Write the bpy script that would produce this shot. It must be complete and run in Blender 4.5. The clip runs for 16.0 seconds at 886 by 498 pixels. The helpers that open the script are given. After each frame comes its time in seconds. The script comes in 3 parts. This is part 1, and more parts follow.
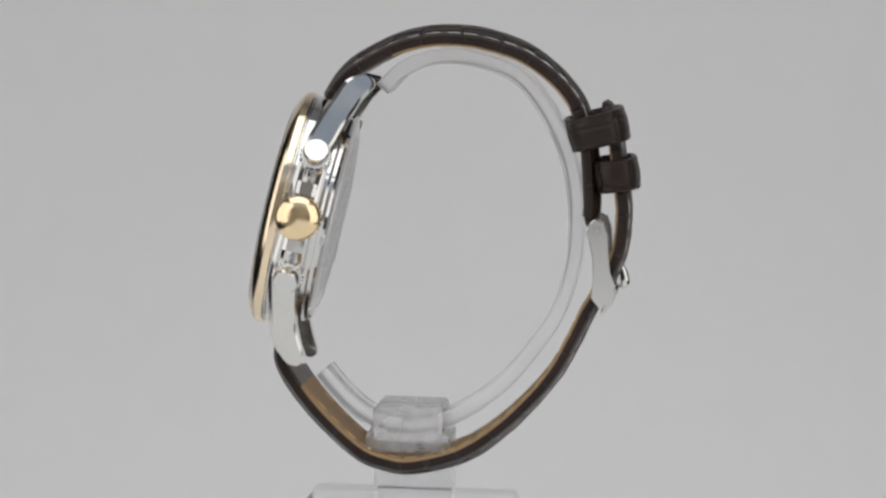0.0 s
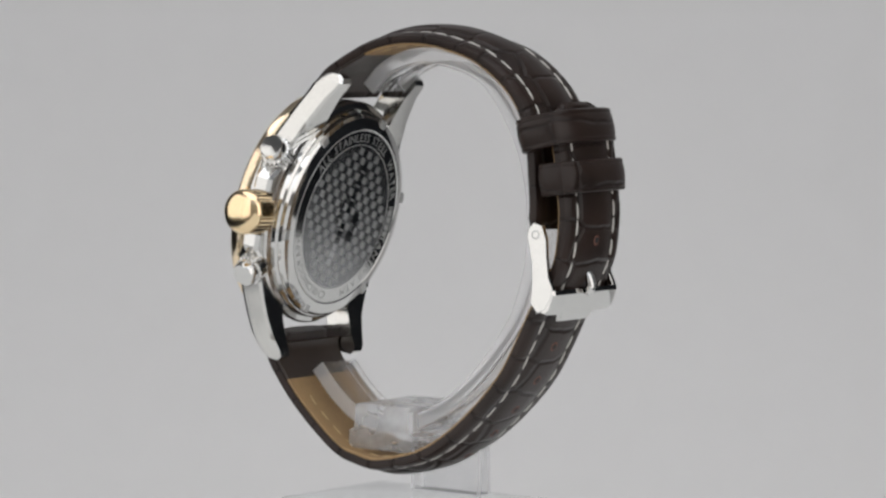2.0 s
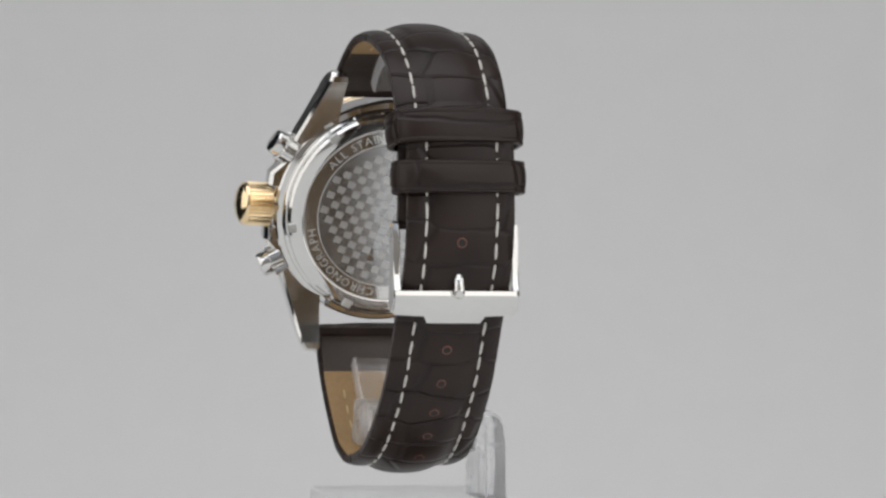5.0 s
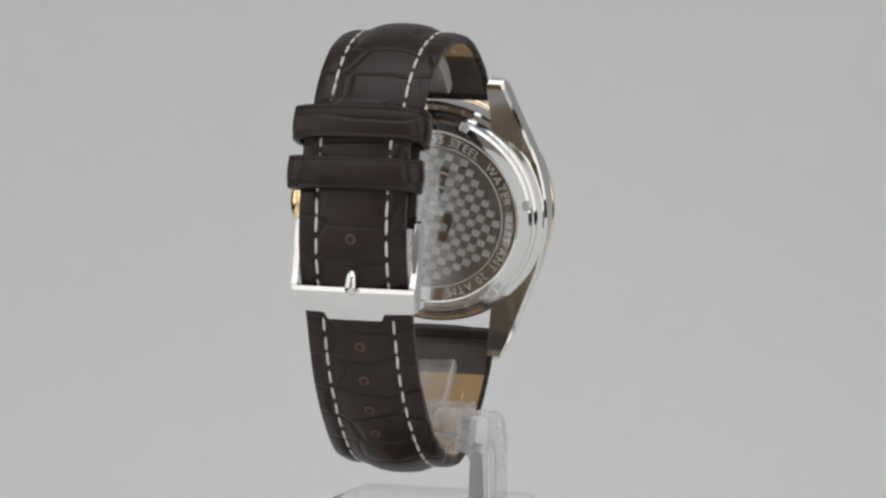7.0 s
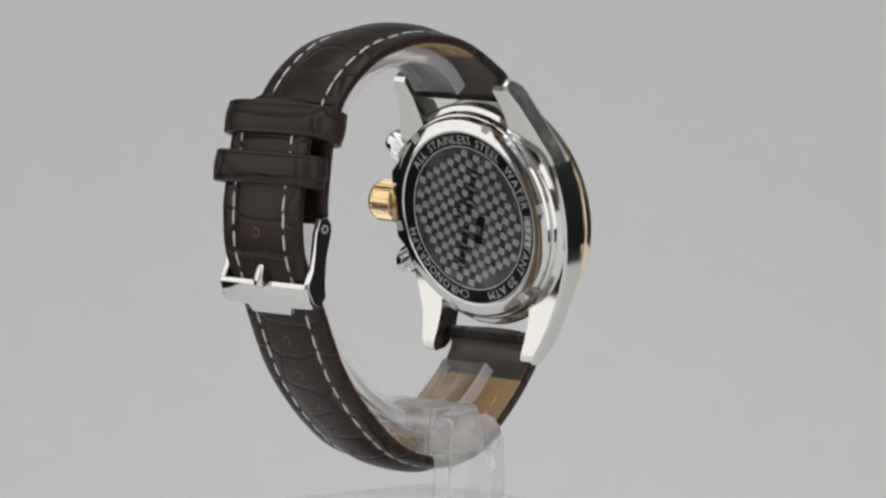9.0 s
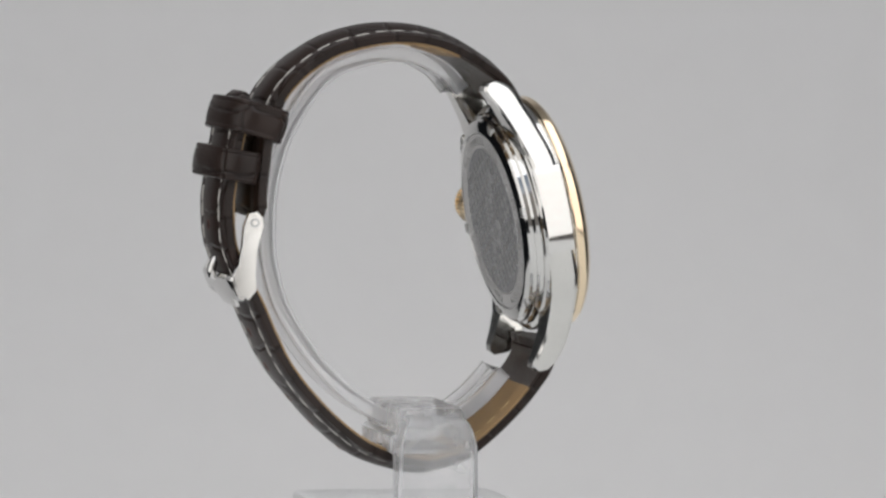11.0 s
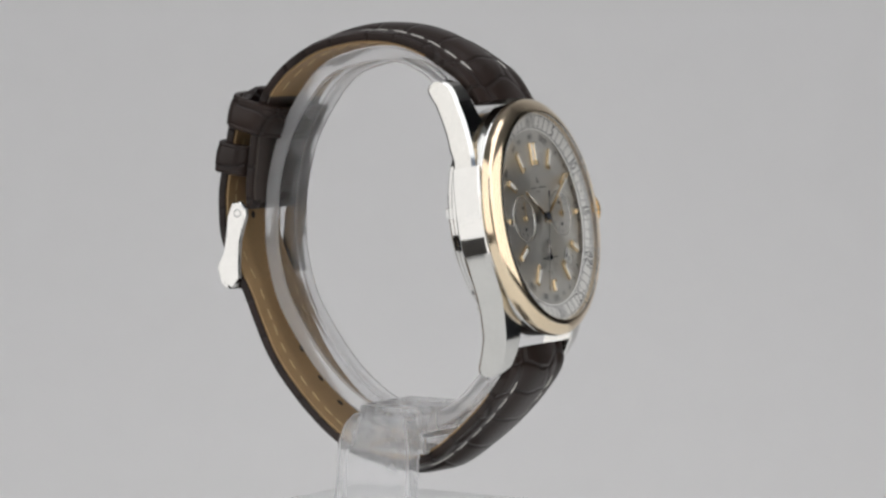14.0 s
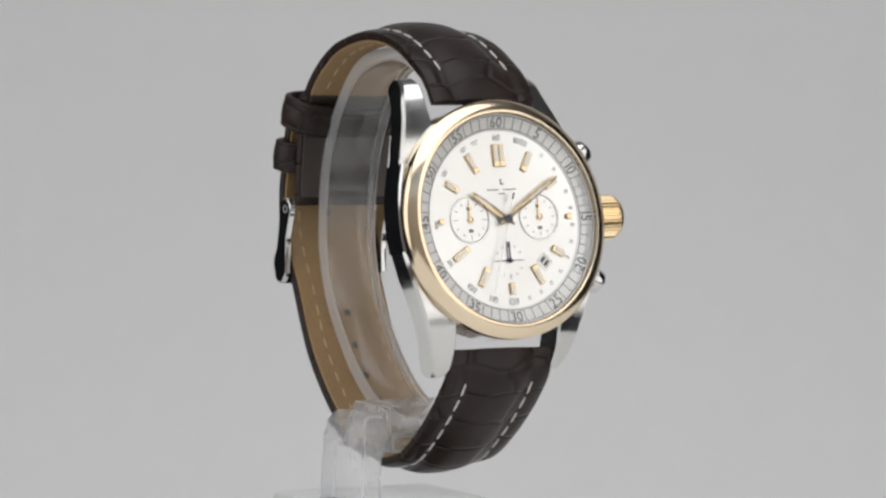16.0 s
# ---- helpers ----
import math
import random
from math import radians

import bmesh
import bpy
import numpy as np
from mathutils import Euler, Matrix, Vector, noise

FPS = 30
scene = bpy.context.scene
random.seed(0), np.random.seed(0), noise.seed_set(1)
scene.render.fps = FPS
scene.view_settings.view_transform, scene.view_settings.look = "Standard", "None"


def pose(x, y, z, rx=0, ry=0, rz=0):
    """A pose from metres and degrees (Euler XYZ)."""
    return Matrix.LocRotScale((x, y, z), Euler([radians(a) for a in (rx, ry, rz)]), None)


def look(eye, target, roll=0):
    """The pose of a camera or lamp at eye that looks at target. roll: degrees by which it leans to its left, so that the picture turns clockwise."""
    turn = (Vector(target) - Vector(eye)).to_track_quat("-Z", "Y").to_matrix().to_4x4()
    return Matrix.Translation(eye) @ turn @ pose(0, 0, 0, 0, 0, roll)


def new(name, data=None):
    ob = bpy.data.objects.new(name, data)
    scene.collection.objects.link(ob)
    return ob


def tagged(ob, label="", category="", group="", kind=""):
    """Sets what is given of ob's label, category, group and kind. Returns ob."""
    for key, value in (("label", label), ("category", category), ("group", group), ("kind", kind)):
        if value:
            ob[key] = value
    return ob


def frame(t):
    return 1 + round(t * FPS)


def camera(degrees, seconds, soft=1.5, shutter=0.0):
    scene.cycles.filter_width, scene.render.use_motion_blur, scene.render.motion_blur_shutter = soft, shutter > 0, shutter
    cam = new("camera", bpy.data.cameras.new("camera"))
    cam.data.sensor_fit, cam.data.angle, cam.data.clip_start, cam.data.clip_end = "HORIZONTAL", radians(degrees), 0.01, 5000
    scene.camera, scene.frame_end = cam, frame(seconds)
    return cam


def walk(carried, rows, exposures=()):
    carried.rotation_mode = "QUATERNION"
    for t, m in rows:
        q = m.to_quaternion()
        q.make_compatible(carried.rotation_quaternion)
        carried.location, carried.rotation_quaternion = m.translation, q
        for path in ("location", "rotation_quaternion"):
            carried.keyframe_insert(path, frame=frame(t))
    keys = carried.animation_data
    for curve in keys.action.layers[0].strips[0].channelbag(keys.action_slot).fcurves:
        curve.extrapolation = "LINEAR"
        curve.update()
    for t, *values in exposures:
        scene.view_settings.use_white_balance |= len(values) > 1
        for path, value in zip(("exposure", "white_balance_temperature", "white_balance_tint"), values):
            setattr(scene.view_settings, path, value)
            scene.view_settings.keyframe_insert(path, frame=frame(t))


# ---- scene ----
# Watch space: x from the dial to the buckle, y to the nine o'clock side, z up, in millimetres; z = -115 is the turntable's top.
ZF = 115.0
EYE = (0.0, -0.685, 0.115)
PAN, PITCH, ROLL = radians(0.315), radians(4.123), 1.576
cam = camera(11.936, 16.0, soft=2.6)


def view(drift):
    """The camera on its tripod, panned by a small drift in degrees."""
    pan = PAN + radians(drift)
    aim = (EYE[0] + math.sin(pan) * math.cos(PITCH), EYE[1] + math.cos(pan) * math.cos(PITCH), EYE[2] - math.sin(PITCH))
    return look(EYE, aim, ROLL)


walk(cam, [(0.0, view(0.053)), (4.0, view(0.048)), (6.5, view(0.015)), (8.5, view(0.0)), (14.0, view(0.0)), (16.0, view(-0.03))])

# the turn of the turntable, in degrees
TURN = ((0.0, -4.35), (2.0, -32.54), (4.0, -61.0), (6.5, -97.43), (8.5, -126.87), (10.8, -160.85),
        (12.5, -185.75), (14.0, -207.7), (16.0, -236.9))


def motions():
    rows = [(t, pose(0, 0, 0, 0, 0, a)) for t, a in TURN]
    walk(watch, rows)
    walk(stand, rows)


# ---------------------------------------------------------------- light
world = bpy.data.worlds.new("studio")
scene.world = world
world.use_nodes = True
world.node_tree.nodes["Background"].inputs["Color"].default_value = (0.55, 0.62, 0.8, 1)
world.node_tree.nodes["Background"].inputs["Strength"].default_value = 0.05
scene.view_settings.exposure = 0.02


def softbox(name, place, target, wide, high, power, colour=(1, 1, 1)):
    lamp = bpy.data.lights.new(name, "AREA")
    lamp.shape, lamp.size, lamp.size_y = "RECTANGLE", wide, high
    lamp.energy, lamp.color = power, colour
    ob = new(name, lamp)
    ob.matrix_world = look(place, target)
    return ob


softbox("softbox_light", (0.70, -0.46, 0.34), (0, 0, 0.14), 1.0, 1.0, 4.1, (1, 0.985, 0.965))
softbox("softbox_light", (-0.77, -0.34, 0.34), (0, 0, 0.14), 1.4, 1.0, 5.4, (1, 0.985, 0.965))
softbox("overhead_light", (0.0, -0.40, 1.25), (0, -0.40001, 0.1), 1.4, 1.4, 10.5, (0.95, 0.97, 1))
softbox("backdrop_light", (0.05, 0.35, -0.55), (0.08, 0.95, 0.05), 0.8, 0.2, 3.7, (1, 0.985, 0.975))
# Added bluish fill above the camera, mirrored in the steel; no window stands there.
softbox("blue_front_fill", (0.0, -1.46, 1.02), (0, 0, 0.6), 2.6, 1.05, 2.8, (0.62, 0.77, 1))


# ---------------------------------------------------------------- materials
def material(name, colour, rough=0.5, metal=0.0, noise_scale=0.0, vary=0.0, bump=0.0, rough_vary=0.0, fine=0.0, specular=0.5, coords="Object"):
    """A painted, leather or metal surface with grain at two scales, in object space (metres)."""
    m = bpy.data.materials.new(name)
    m.use_nodes = True
    nodes, links = m.node_tree.nodes, m.node_tree.links
    b = nodes["Principled BSDF"]
    b.inputs["Base Color"].default_value = (*colour, 1)
    b.inputs["Roughness"].default_value = rough
    b.inputs["Metallic"].default_value = metal
    b.inputs["Specular IOR Level"].default_value = specular
    if noise_scale:
        tc = nodes.new("ShaderNodeTexCoord")
        n1 = nodes.new("ShaderNodeTexNoise")
        n1.inputs["Scale"].default_value = noise_scale
        n1.inputs["Detail"].default_value = 6
        links.new(tc.outputs[coords], n1.inputs["Vector"])
        n2 = nodes.new("ShaderNodeTexNoise")
        n2.inputs["Scale"].default_value = noise_scale * 0.13
        n2.inputs["Detail"].default_value = 3
        links.new(tc.outputs[coords], n2.inputs["Vector"])
        add = nodes.new("ShaderNodeMath")
        add.operation = "ADD"
        links.new(n1.outputs["Fac"], add.inputs[0])
        links.new(n2.outputs["Fac"], add.inputs[1])
        if vary:
            ramp = nodes.new("ShaderNodeMapRange")
            ramp.inputs["From Min"].default_value, ramp.inputs["From Max"].default_value = 0.6, 1.4
            ramp.inputs["To Min"].default_value, ramp.inputs["To Max"].default_value = 1 - vary, 1 + vary
            links.new(add.outputs[0], ramp.inputs["Value"])
            mul = nodes.new("ShaderNodeVectorMath")
            mul.operation = "SCALE"
            mul.inputs[0].default_value = colour
            links.new(ramp.outputs[0], mul.inputs["Scale"])
            links.new(mul.outputs[0], b.inputs["Base Color"])
        if rough_vary:
            rr = nodes.new("ShaderNodeMapRange")
            rr.inputs["From Min"].default_value, rr.inputs["From Max"].default_value = 0.7, 1.3
            rr.inputs["To Min"].default_value, rr.inputs["To Max"].default_value = max(0.01, rough - rough_vary), rough + rough_vary
            links.new(add.outputs[0], rr.inputs["Value"])
            links.new(rr.outputs[0], b.inputs["Roughness"])
        if bump:
            bp = nodes.new("ShaderNodeBump")
            bp.inputs["Strength"].default_value = bump
            bp.inputs["Distance"].default_value = fine or 0.0001
            links.new(n1.outputs["Fac"], bp.inputs["Height"])
            links.new(bp.outputs[0], b.inputs["Normal"])
    return m


def croc_leather(name, colour, rough=0.42):
    """Dark leather embossed with crocodile scales: UV runs in millimetres along and across the strap."""
    m = material(name, colour, rough, specular=0.28)
    nodes, links = m.node_tree.nodes, m.node_tree.links
    b = nodes["Principled BSDF"]
    uv = nodes.new("ShaderNodeTexCoord")
    warp = nodes.new("ShaderNodeTexNoise")
    warp.inputs["Scale"].default_value = 0.12
    links.new(uv.outputs["UV"], warp.inputs["Vector"])
    mixv = nodes.new("ShaderNodeVectorMath")
    mixv.operation = "MULTIPLY_ADD"
    mixv.inputs[1].default_value = (2.6, 2.2, 0)
    links.new(warp.outputs["Color"], mixv.inputs[0])
    links.new(uv.outputs["UV"], mixv.inputs[2])
    scale = nodes.new("ShaderNodeMapping")
    scale.inputs["Scale"].default_value = (0.165, 0.085, 1)
    links.new(mixv.outputs[0], scale.inputs["Vector"])
    vor = nodes.new("ShaderNodeTexVoronoi")
    vor.feature = "DISTANCE_TO_EDGE"
    vor.inputs["Scale"].default_value = 1.0
    vor.inputs["Randomness"].default_value = 0.42
    links.new(scale.outputs[0], vor.inputs["Vector"])
    groove = nodes.new("ShaderNodeMapRange")
    groove.inputs["From Min"].default_value, groove.inputs["From Max"].default_value = 0.0, 0.085
    groove.interpolation_type = "SMOOTHSTEP"
    links.new(vor.outputs["Distance"], groove.inputs["Value"])
    grain = nodes.new("ShaderNodeTexNoise")
    grain.inputs["Scale"].default_value = 2.6
    grain.inputs["Detail"].default_value = 5
    links.new(uv.outputs["UV"], grain.inputs["Vector"])
    h = nodes.new("ShaderNodeMath")
    h.operation = "MULTIPLY_ADD"
    h.inputs[1].default_value = 0.16
    links.new(grain.outputs["Fac"], h.inputs[0])
    links.new(groove.outputs[0], h.inputs[2])
    bp = nodes.new("ShaderNodeBump")
    bp.inputs["Strength"].default_value = 0.7
    bp.inputs["Distance"].default_value = 0.00028
    links.new(h.outputs[0], bp.inputs["Height"])
    links.new(bp.outputs[0], b.inputs["Normal"])
    mottled = nodes.new("ShaderNodeMapRange")
    mottled.inputs["From Min"].default_value, mottled.inputs["From Max"].default_value = 0.3, 0.7
    mottled.inputs["To Min"].default_value, mottled.inputs["To Max"].default_value = 0.75, 1.3
    links.new(warp.outputs["Fac"], mottled.inputs["Value"])
    # The base colour falls to 0.7 of itself along the grooves.
    groove_tone = nodes.new("ShaderNodeMapRange")
    groove_tone.inputs["To Min"].default_value, groove_tone.inputs["To Max"].default_value = 0.7, 1.0
    links.new(groove.outputs[0], groove_tone.inputs["Value"])
    both = nodes.new("ShaderNodeMath")
    both.operation = "MULTIPLY"
    links.new(mottled.outputs[0], both.inputs[0])
    links.new(groove_tone.outputs[0], both.inputs[1])
    mul = nodes.new("ShaderNodeVectorMath")
    mul.operation = "SCALE"
    mul.inputs[0].default_value = colour
    links.new(both.outputs[0], mul.inputs["Scale"])
    links.new(mul.outputs[0], b.inputs["Base Color"])
    rr = nodes.new("ShaderNodeMapRange")
    rr.inputs["To Min"].default_value, rr.inputs["To Max"].default_value = rough - 0.08, rough + 0.12
    links.new(grain.outputs["Fac"], rr.inputs["Value"])
    links.new(rr.outputs[0], b.inputs["Roughness"])
    return m


def sunburst(name, colour, rough):
    """Silvered metal brushed in rays: UV is the angle and the radius."""
    m = material(name, colour, rough, 1.0)
    nodes, links = m.node_tree.nodes, m.node_tree.links
    b = nodes["Principled BSDF"]
    uv, grain, rr = (nodes.new("ShaderNode" + k) for k in ("TexCoord", "TexNoise", "MapRange"))
    grain.inputs["Scale"].default_value, grain.inputs["Detail"].default_value = 1.0, 4
    links.new(uv.outputs["UV"], grain.inputs["Vector"])
    rr.inputs["To Min"].default_value, rr.inputs["To Max"].default_value = rough - 0.006, rough + 0.006
    links.new(grain.outputs["Fac"], rr.inputs["Value"])
    links.new(rr.outputs[0], b.inputs["Roughness"])
    lie = nodes.new("ShaderNodeTangent")
    lie.direction_type = "UV_MAP"
    b.inputs["Anisotropic"].default_value = 0.85
    links.new(lie.outputs[0], b.inputs["Tangent"])
    return m


def acrylic(name, ior=1.03, clear=0.035, cloudy=0.12):
    """Moulded clear plastic: it bends light a little, shines at grazing angles and has a slight milky haze with fine scratches."""
    m = bpy.data.materials.new(name)
    m.use_nodes = True
    nodes, links = m.node_tree.nodes, m.node_tree.links
    nodes.remove(nodes["Principled BSDF"])
    through_it, gloss, fres, haze, milk, mix1, mix2 = (nodes.new("ShaderNode" + k) for k in (
        "BsdfRefraction", "BsdfGlossy", "LayerWeight", "BsdfTranslucent", "BsdfDiffuse", "MixShader", "MixShader"))
    through_it.inputs["IOR"].default_value, through_it.inputs["Roughness"].default_value = ior, 0.02
    through_it.inputs["Color"].default_value = (0.99, 0.992, 0.995, 1)
    gloss.inputs["Roughness"].default_value = 0.08
    haze.inputs["Color"].default_value = milk.inputs["Color"].default_value = (0.9, 0.9, 0.91, 1)
    mix3 = nodes.new("ShaderNodeMixShader")
    tc, noise1, scr = nodes.new("ShaderNodeTexCoord"), nodes.new("ShaderNodeTexNoise"), nodes.new("ShaderNodeMapRange")
    noise1.inputs["Scale"].default_value, noise1.inputs["Detail"].default_value = 180, 6
    links.new(tc.outputs["Object"], noise1.inputs["Vector"])
    scr.inputs["From Min"].default_value, scr.inputs["From Max"].default_value = 0.4, 0.75
    scr.inputs["To Min"].default_value, scr.inputs["To Max"].default_value = clear, cloudy
    links.new(noise1.outputs["Fac"], scr.inputs["Value"])
    rim, part_gloss = nodes.new("ShaderNodeMath"), nodes.new("ShaderNodeMath")
    rim.operation, rim.inputs[1].default_value = "POWER", 3.5
    part_gloss.operation, part_gloss.inputs[1].default_value, part_gloss.inputs[2].default_value = "MULTIPLY_ADD", 0.55, 0.05
    links.new(fres.outputs["Facing"], rim.inputs[0])
    links.new(rim.outputs[0], part_gloss.inputs[0])
    links.new(part_gloss.outputs[0], mix1.inputs[0])
    links.new(through_it.outputs[0], mix1.inputs[1])
    links.new(gloss.outputs[0], mix1.inputs[2])
    links.new(haze.outputs[0], mix3.inputs[1])
    links.new(milk.outputs[0], mix3.inputs[2])
    links.new(scr.outputs[0], mix2.inputs[0])
    links.new(mix1.outputs[0], mix2.inputs[1])
    links.new(mix3.outputs[0], mix2.inputs[2])
    links.new(mix2.outputs[0], nodes["Material Output"].inputs["Surface"])
    return m


def edge_glint(name):
    """Edge glints put into the colour of the plastic's narrow faces: white and half see-through."""
    m = material(name, (0.95, 0.95, 0.96), 0.28, noise_scale=900, vary=0.05, bump=0.2, fine=0.00005)
    b = m.node_tree.nodes["Principled BSDF"]
    b.inputs["Transmission Weight"].default_value = 0.78
    b.inputs["IOR"].default_value = 1.2
    return m


def thin_glass(name):
    m = bpy.data.materials.new(name)
    m.use_nodes = True
    nodes, links = m.node_tree.nodes, m.node_tree.links
    nodes.remove(nodes["Principled BSDF"])
    clear, gloss, mix, fres = (nodes.new(k) for k in ("ShaderNodeBsdfTransparent", "ShaderNodeBsdfGlossy", "ShaderNodeMixShader", "ShaderNodeFresnel"))
    fres.inputs["IOR"].default_value = 1.45
    gloss.inputs["Roughness"].default_value = 0.01
    links.new(fres.outputs[0], mix.inputs[0])
    links.new(clear.outputs[0], mix.inputs[1])
    links.new(gloss.outputs[0], mix.inputs[2])
    links.new(mix.outputs[0], nodes["Material Output"].inputs["Surface"])
    return m


STEEL = material("polished_steel", (0.68, 0.672, 0.655), 0.07, 1.0, 900, 0.03, 0.02, 0.025, 0.00002)
LUGSTEEL = material("fine_brushed_steel", (0.67, 0.66, 0.635), 0.12, 1.0, 1500, 0.04, 0.03, 0.04, 0.00002)
SATIN = material("satin_steel", (0.74, 0.735, 0.72), 0.26, 1.0, 1500, 0.04, 0.04, 0.04, 0.00002)
BRUSHED = material("brushed_steel", (0.70, 0.70, 0.69), 0.42, 1.0, 2600, 0.10, 0.10, 0.08, 0.00003)
DARKSTEEL = material("etched_steel", (0.50, 0.50, 0.50), 0.36, 1.0, 2600, 0.10, 0.10, 0.08, 0.00003)
WEAVE = material("matt_etched_steel", (0.46, 0.46, 0.465), 0.21, 1.0, 2600, 0.08, 0.05, 0.05, 0.00002)
WEAVELIGHT = material("woven_etched_steel", (0.63, 0.63, 0.625), 0.32, 1.0, 2600, 0.10, 0.08, 0.06, 0.00003)
MIRROR = material("mirror_polished_steel", (0.46, 0.46, 0.462), 0.06, 1.0, 2600, 0.05)
ROSE = material("rose_gold_plate", (0.90, 0.74, 0.53), 0.14, 1.0, 900, 0.03, 0.03, 0.04, 0.00002)
GOLD = material("yellow_gold_plate", (0.91, 0.71, 0.44), 0.16, 1.0, 900, 0.03, 0.03, 0.04, 0.00002)
DIAL = sunburst("silver_sunburst_dial", (0.88, 0.87, 0.845), 0.29)
COUNTER = material("silver_counter", (0.88, 0.87, 0.85), 0.33, 1.0, 2600, 0.03)
RING = material("silver_white_ring", (0.84, 0.835, 0.815), 0.38, 0.25, 900, 0.03)
WHITE = material("white_lume", (0.85, 0.84, 0.80), 0.6, 0.0, 900, 0.03)
INK = material("black_print", (0.06, 0.06, 0.062), 0.5, 0.0, 900, 0.05)
BLUED = material("dark_hand", (0.05, 0.055, 0.07), 0.25, 0.8, 900, 0.05)
LEATHER = croc_leather("brown_croc_leather", (0.0195, 0.0113, 0.0089), 0.36)
LINING = material("tan_leather", (0.33, 0.21, 0.098), 0.62, 0.0, 1400, 0.14, 0.35, 0.06, 0.0001)
DARKLINING = material("brown_lining", (0.040, 0.028, 0.022), 0.4, 0.0, 1500, 0.15, 0.3, 0.06, 0.0001)
THREAD = material("cream_thread", (0.60, 0.58, 0.54), 0.75, 0.0, 4000, 0.12, 0.5, 0.0, 0.0001)
TANTHREAD = material("sand_thread", (0.55, 0.41, 0.22), 0.7, 0.0, 4000, 0.12, 0.5, 0.0, 0.0001)
RAW = material("raw_leather_rim", (0.17, 0.065, 0.042), 0.7, 0.0, 3000, 0.2, 0.4, 0.0, 0.0001)
HOLESHADE = material("hole_shade_black", (0.012, 0.011, 0.011), 0.7, 0.0, 900, 0.05)
ACRYLIC = acrylic("clear_acrylic")
CLOUDY = acrylic("cloudy_moulded_acrylic", 1.06, 0.2, 0.48)
THICK = acrylic("thick_clear_acrylic", 1.045, 0.16, 0.36)
EDGEGLINT = edge_glint("edge_glint_acrylic")
CRYSTAL = thin_glass("watch_crystal")
PAPER = material("grey_paper", (0.60, 0.597, 0.60), 0.85, 0.0, 60, 0.015, 0.05, 0.0, 0.0003)
TABLE = material("white_turntable_paint", (0.82, 0.82, 0.81), 0.45, 0.0, 90, 0.02)
SOUTHWALL = material("warm_grey_room_paint", (0.66, 0.61, 0.56), 0.8, 0.0, 8, 0.1)
CEILING = material("pale_ceiling_paint", (0.55, 0.56, 0.57), 0.8, 0.0, 8, 0.05)
BLACKWALL = material("dark_room_paint", (0.03, 0.033, 0.04), 0.8, 0.0, 8, 0.1)


# ---------------------------------------------------------------- mesh helpers
def part(name, bm, mat, parent, label="", smooth=True, scale=0.001, lift=ZF, crease=38):
    """Links a bmesh in millimetres of the watch space as one mesh object under a thing or part."""
    for v in bm.verts:
        v.co = Vector((v.co.x * scale, v.co.y * scale, (v.co.z + lift) * scale))
    bmesh.ops.recalc_face_normals(bm, faces=bm.faces)
    me = bpy.data.meshes.new(name)
    bm.to_mesh(me)
    bm.free()
    me.materials.append(mat)
    if smooth:
        me.polygons.foreach_set("use_smooth", [True] * len(me.polygons))
        me.set_sharp_from_angle(angle=radians(crease))
    ob = new(name, me)
    ob.parent = parent
    if label:
        tagged(ob, label)
    return ob


def box(bm, x0, x1, y0, y1, z0, z1, bevel=0.0, seg=2, m=None):
    r = bmesh.ops.create_cube(bm, size=1)
    vs = r["verts"]
    for v in vs:
        v.co = Vector(((x0 + x1) / 2 + v.co.x * (x1 - x0), (y0 + y1) / 2 + v.co.y * (y1 - y0), (z0 + z1) / 2 + v.co.z * (z1 - z0)))
    if bevel:
        es = list({e for v in vs for e in v.link_edges})
        g = bmesh.ops.bevel(bm, geom=es, offset=bevel, segments=seg, affect="EDGES", profile=0.5)
        vs = list({v for f in g["faces"] for v in f.verts} | {v for v in vs if v.is_valid})
    if m is not None:
        seen = set()
        todo = list(vs)
        while todo:
            v = todo.pop()
            if v in seen:
                continue
            seen.add(v)
            todo += [e.other_vert(v) for e in v.link_edges]
        for v in seen:
            v.co = m @ v.co
    return bm


def loft(bm, rings, closed=True, caps=True):
    """Skins rings of equal length."""
    vs = [[bm.verts.new(p) for p in ring] for ring in rings]
    n = len(vs[0])
    for a, b in zip(vs, vs[1:]):
        for i in range(n if closed else n - 1):
            j = (i + 1) % n
            bm.faces.new((a[i], a[j], b[j], b[i]))
    if caps and closed:
        bm.faces.new(vs[0][::-1])
        bm.faces.new(vs[-1])
    return vs


def curve(pts, step=0.8):
    """A smooth curve through points of a plane, cut at even steps."""
    p = [np.array(q, float) for q in pts]
    p = [2 * p[0] - p[1]] + p + [2 * p[-1] - p[-2]]
    out = []
    for a, b, c, d in zip(p, p[1:], p[2:], p[3:]):
        for t in np.linspace(0, 1, 16, endpoint=False):
            out.append(0.5 * (2 * b + (c - a) * t + (2 * a - 5 * b + 4 * c - d) * t ** 2 + (3 * b - a - 3 * c + d) * t ** 3))
    out.append(p[-2])
    out = np.array(out)
    s = np.concatenate([[0], np.cumsum(np.linalg.norm(np.diff(out, axis=0), axis=1))])
    n = max(2, int(round(s[-1] / step)))
    g = np.linspace(0, s[-1], n + 1)
    xy = np.stack([np.interp(g, s, out[:, 0]), np.interp(g, s, out[:, 1])], 1)
    tan = np.gradient(xy, axis=0)
    tan /= np.linalg.norm(tan, axis=1)[:, None]
    return g, xy, tan


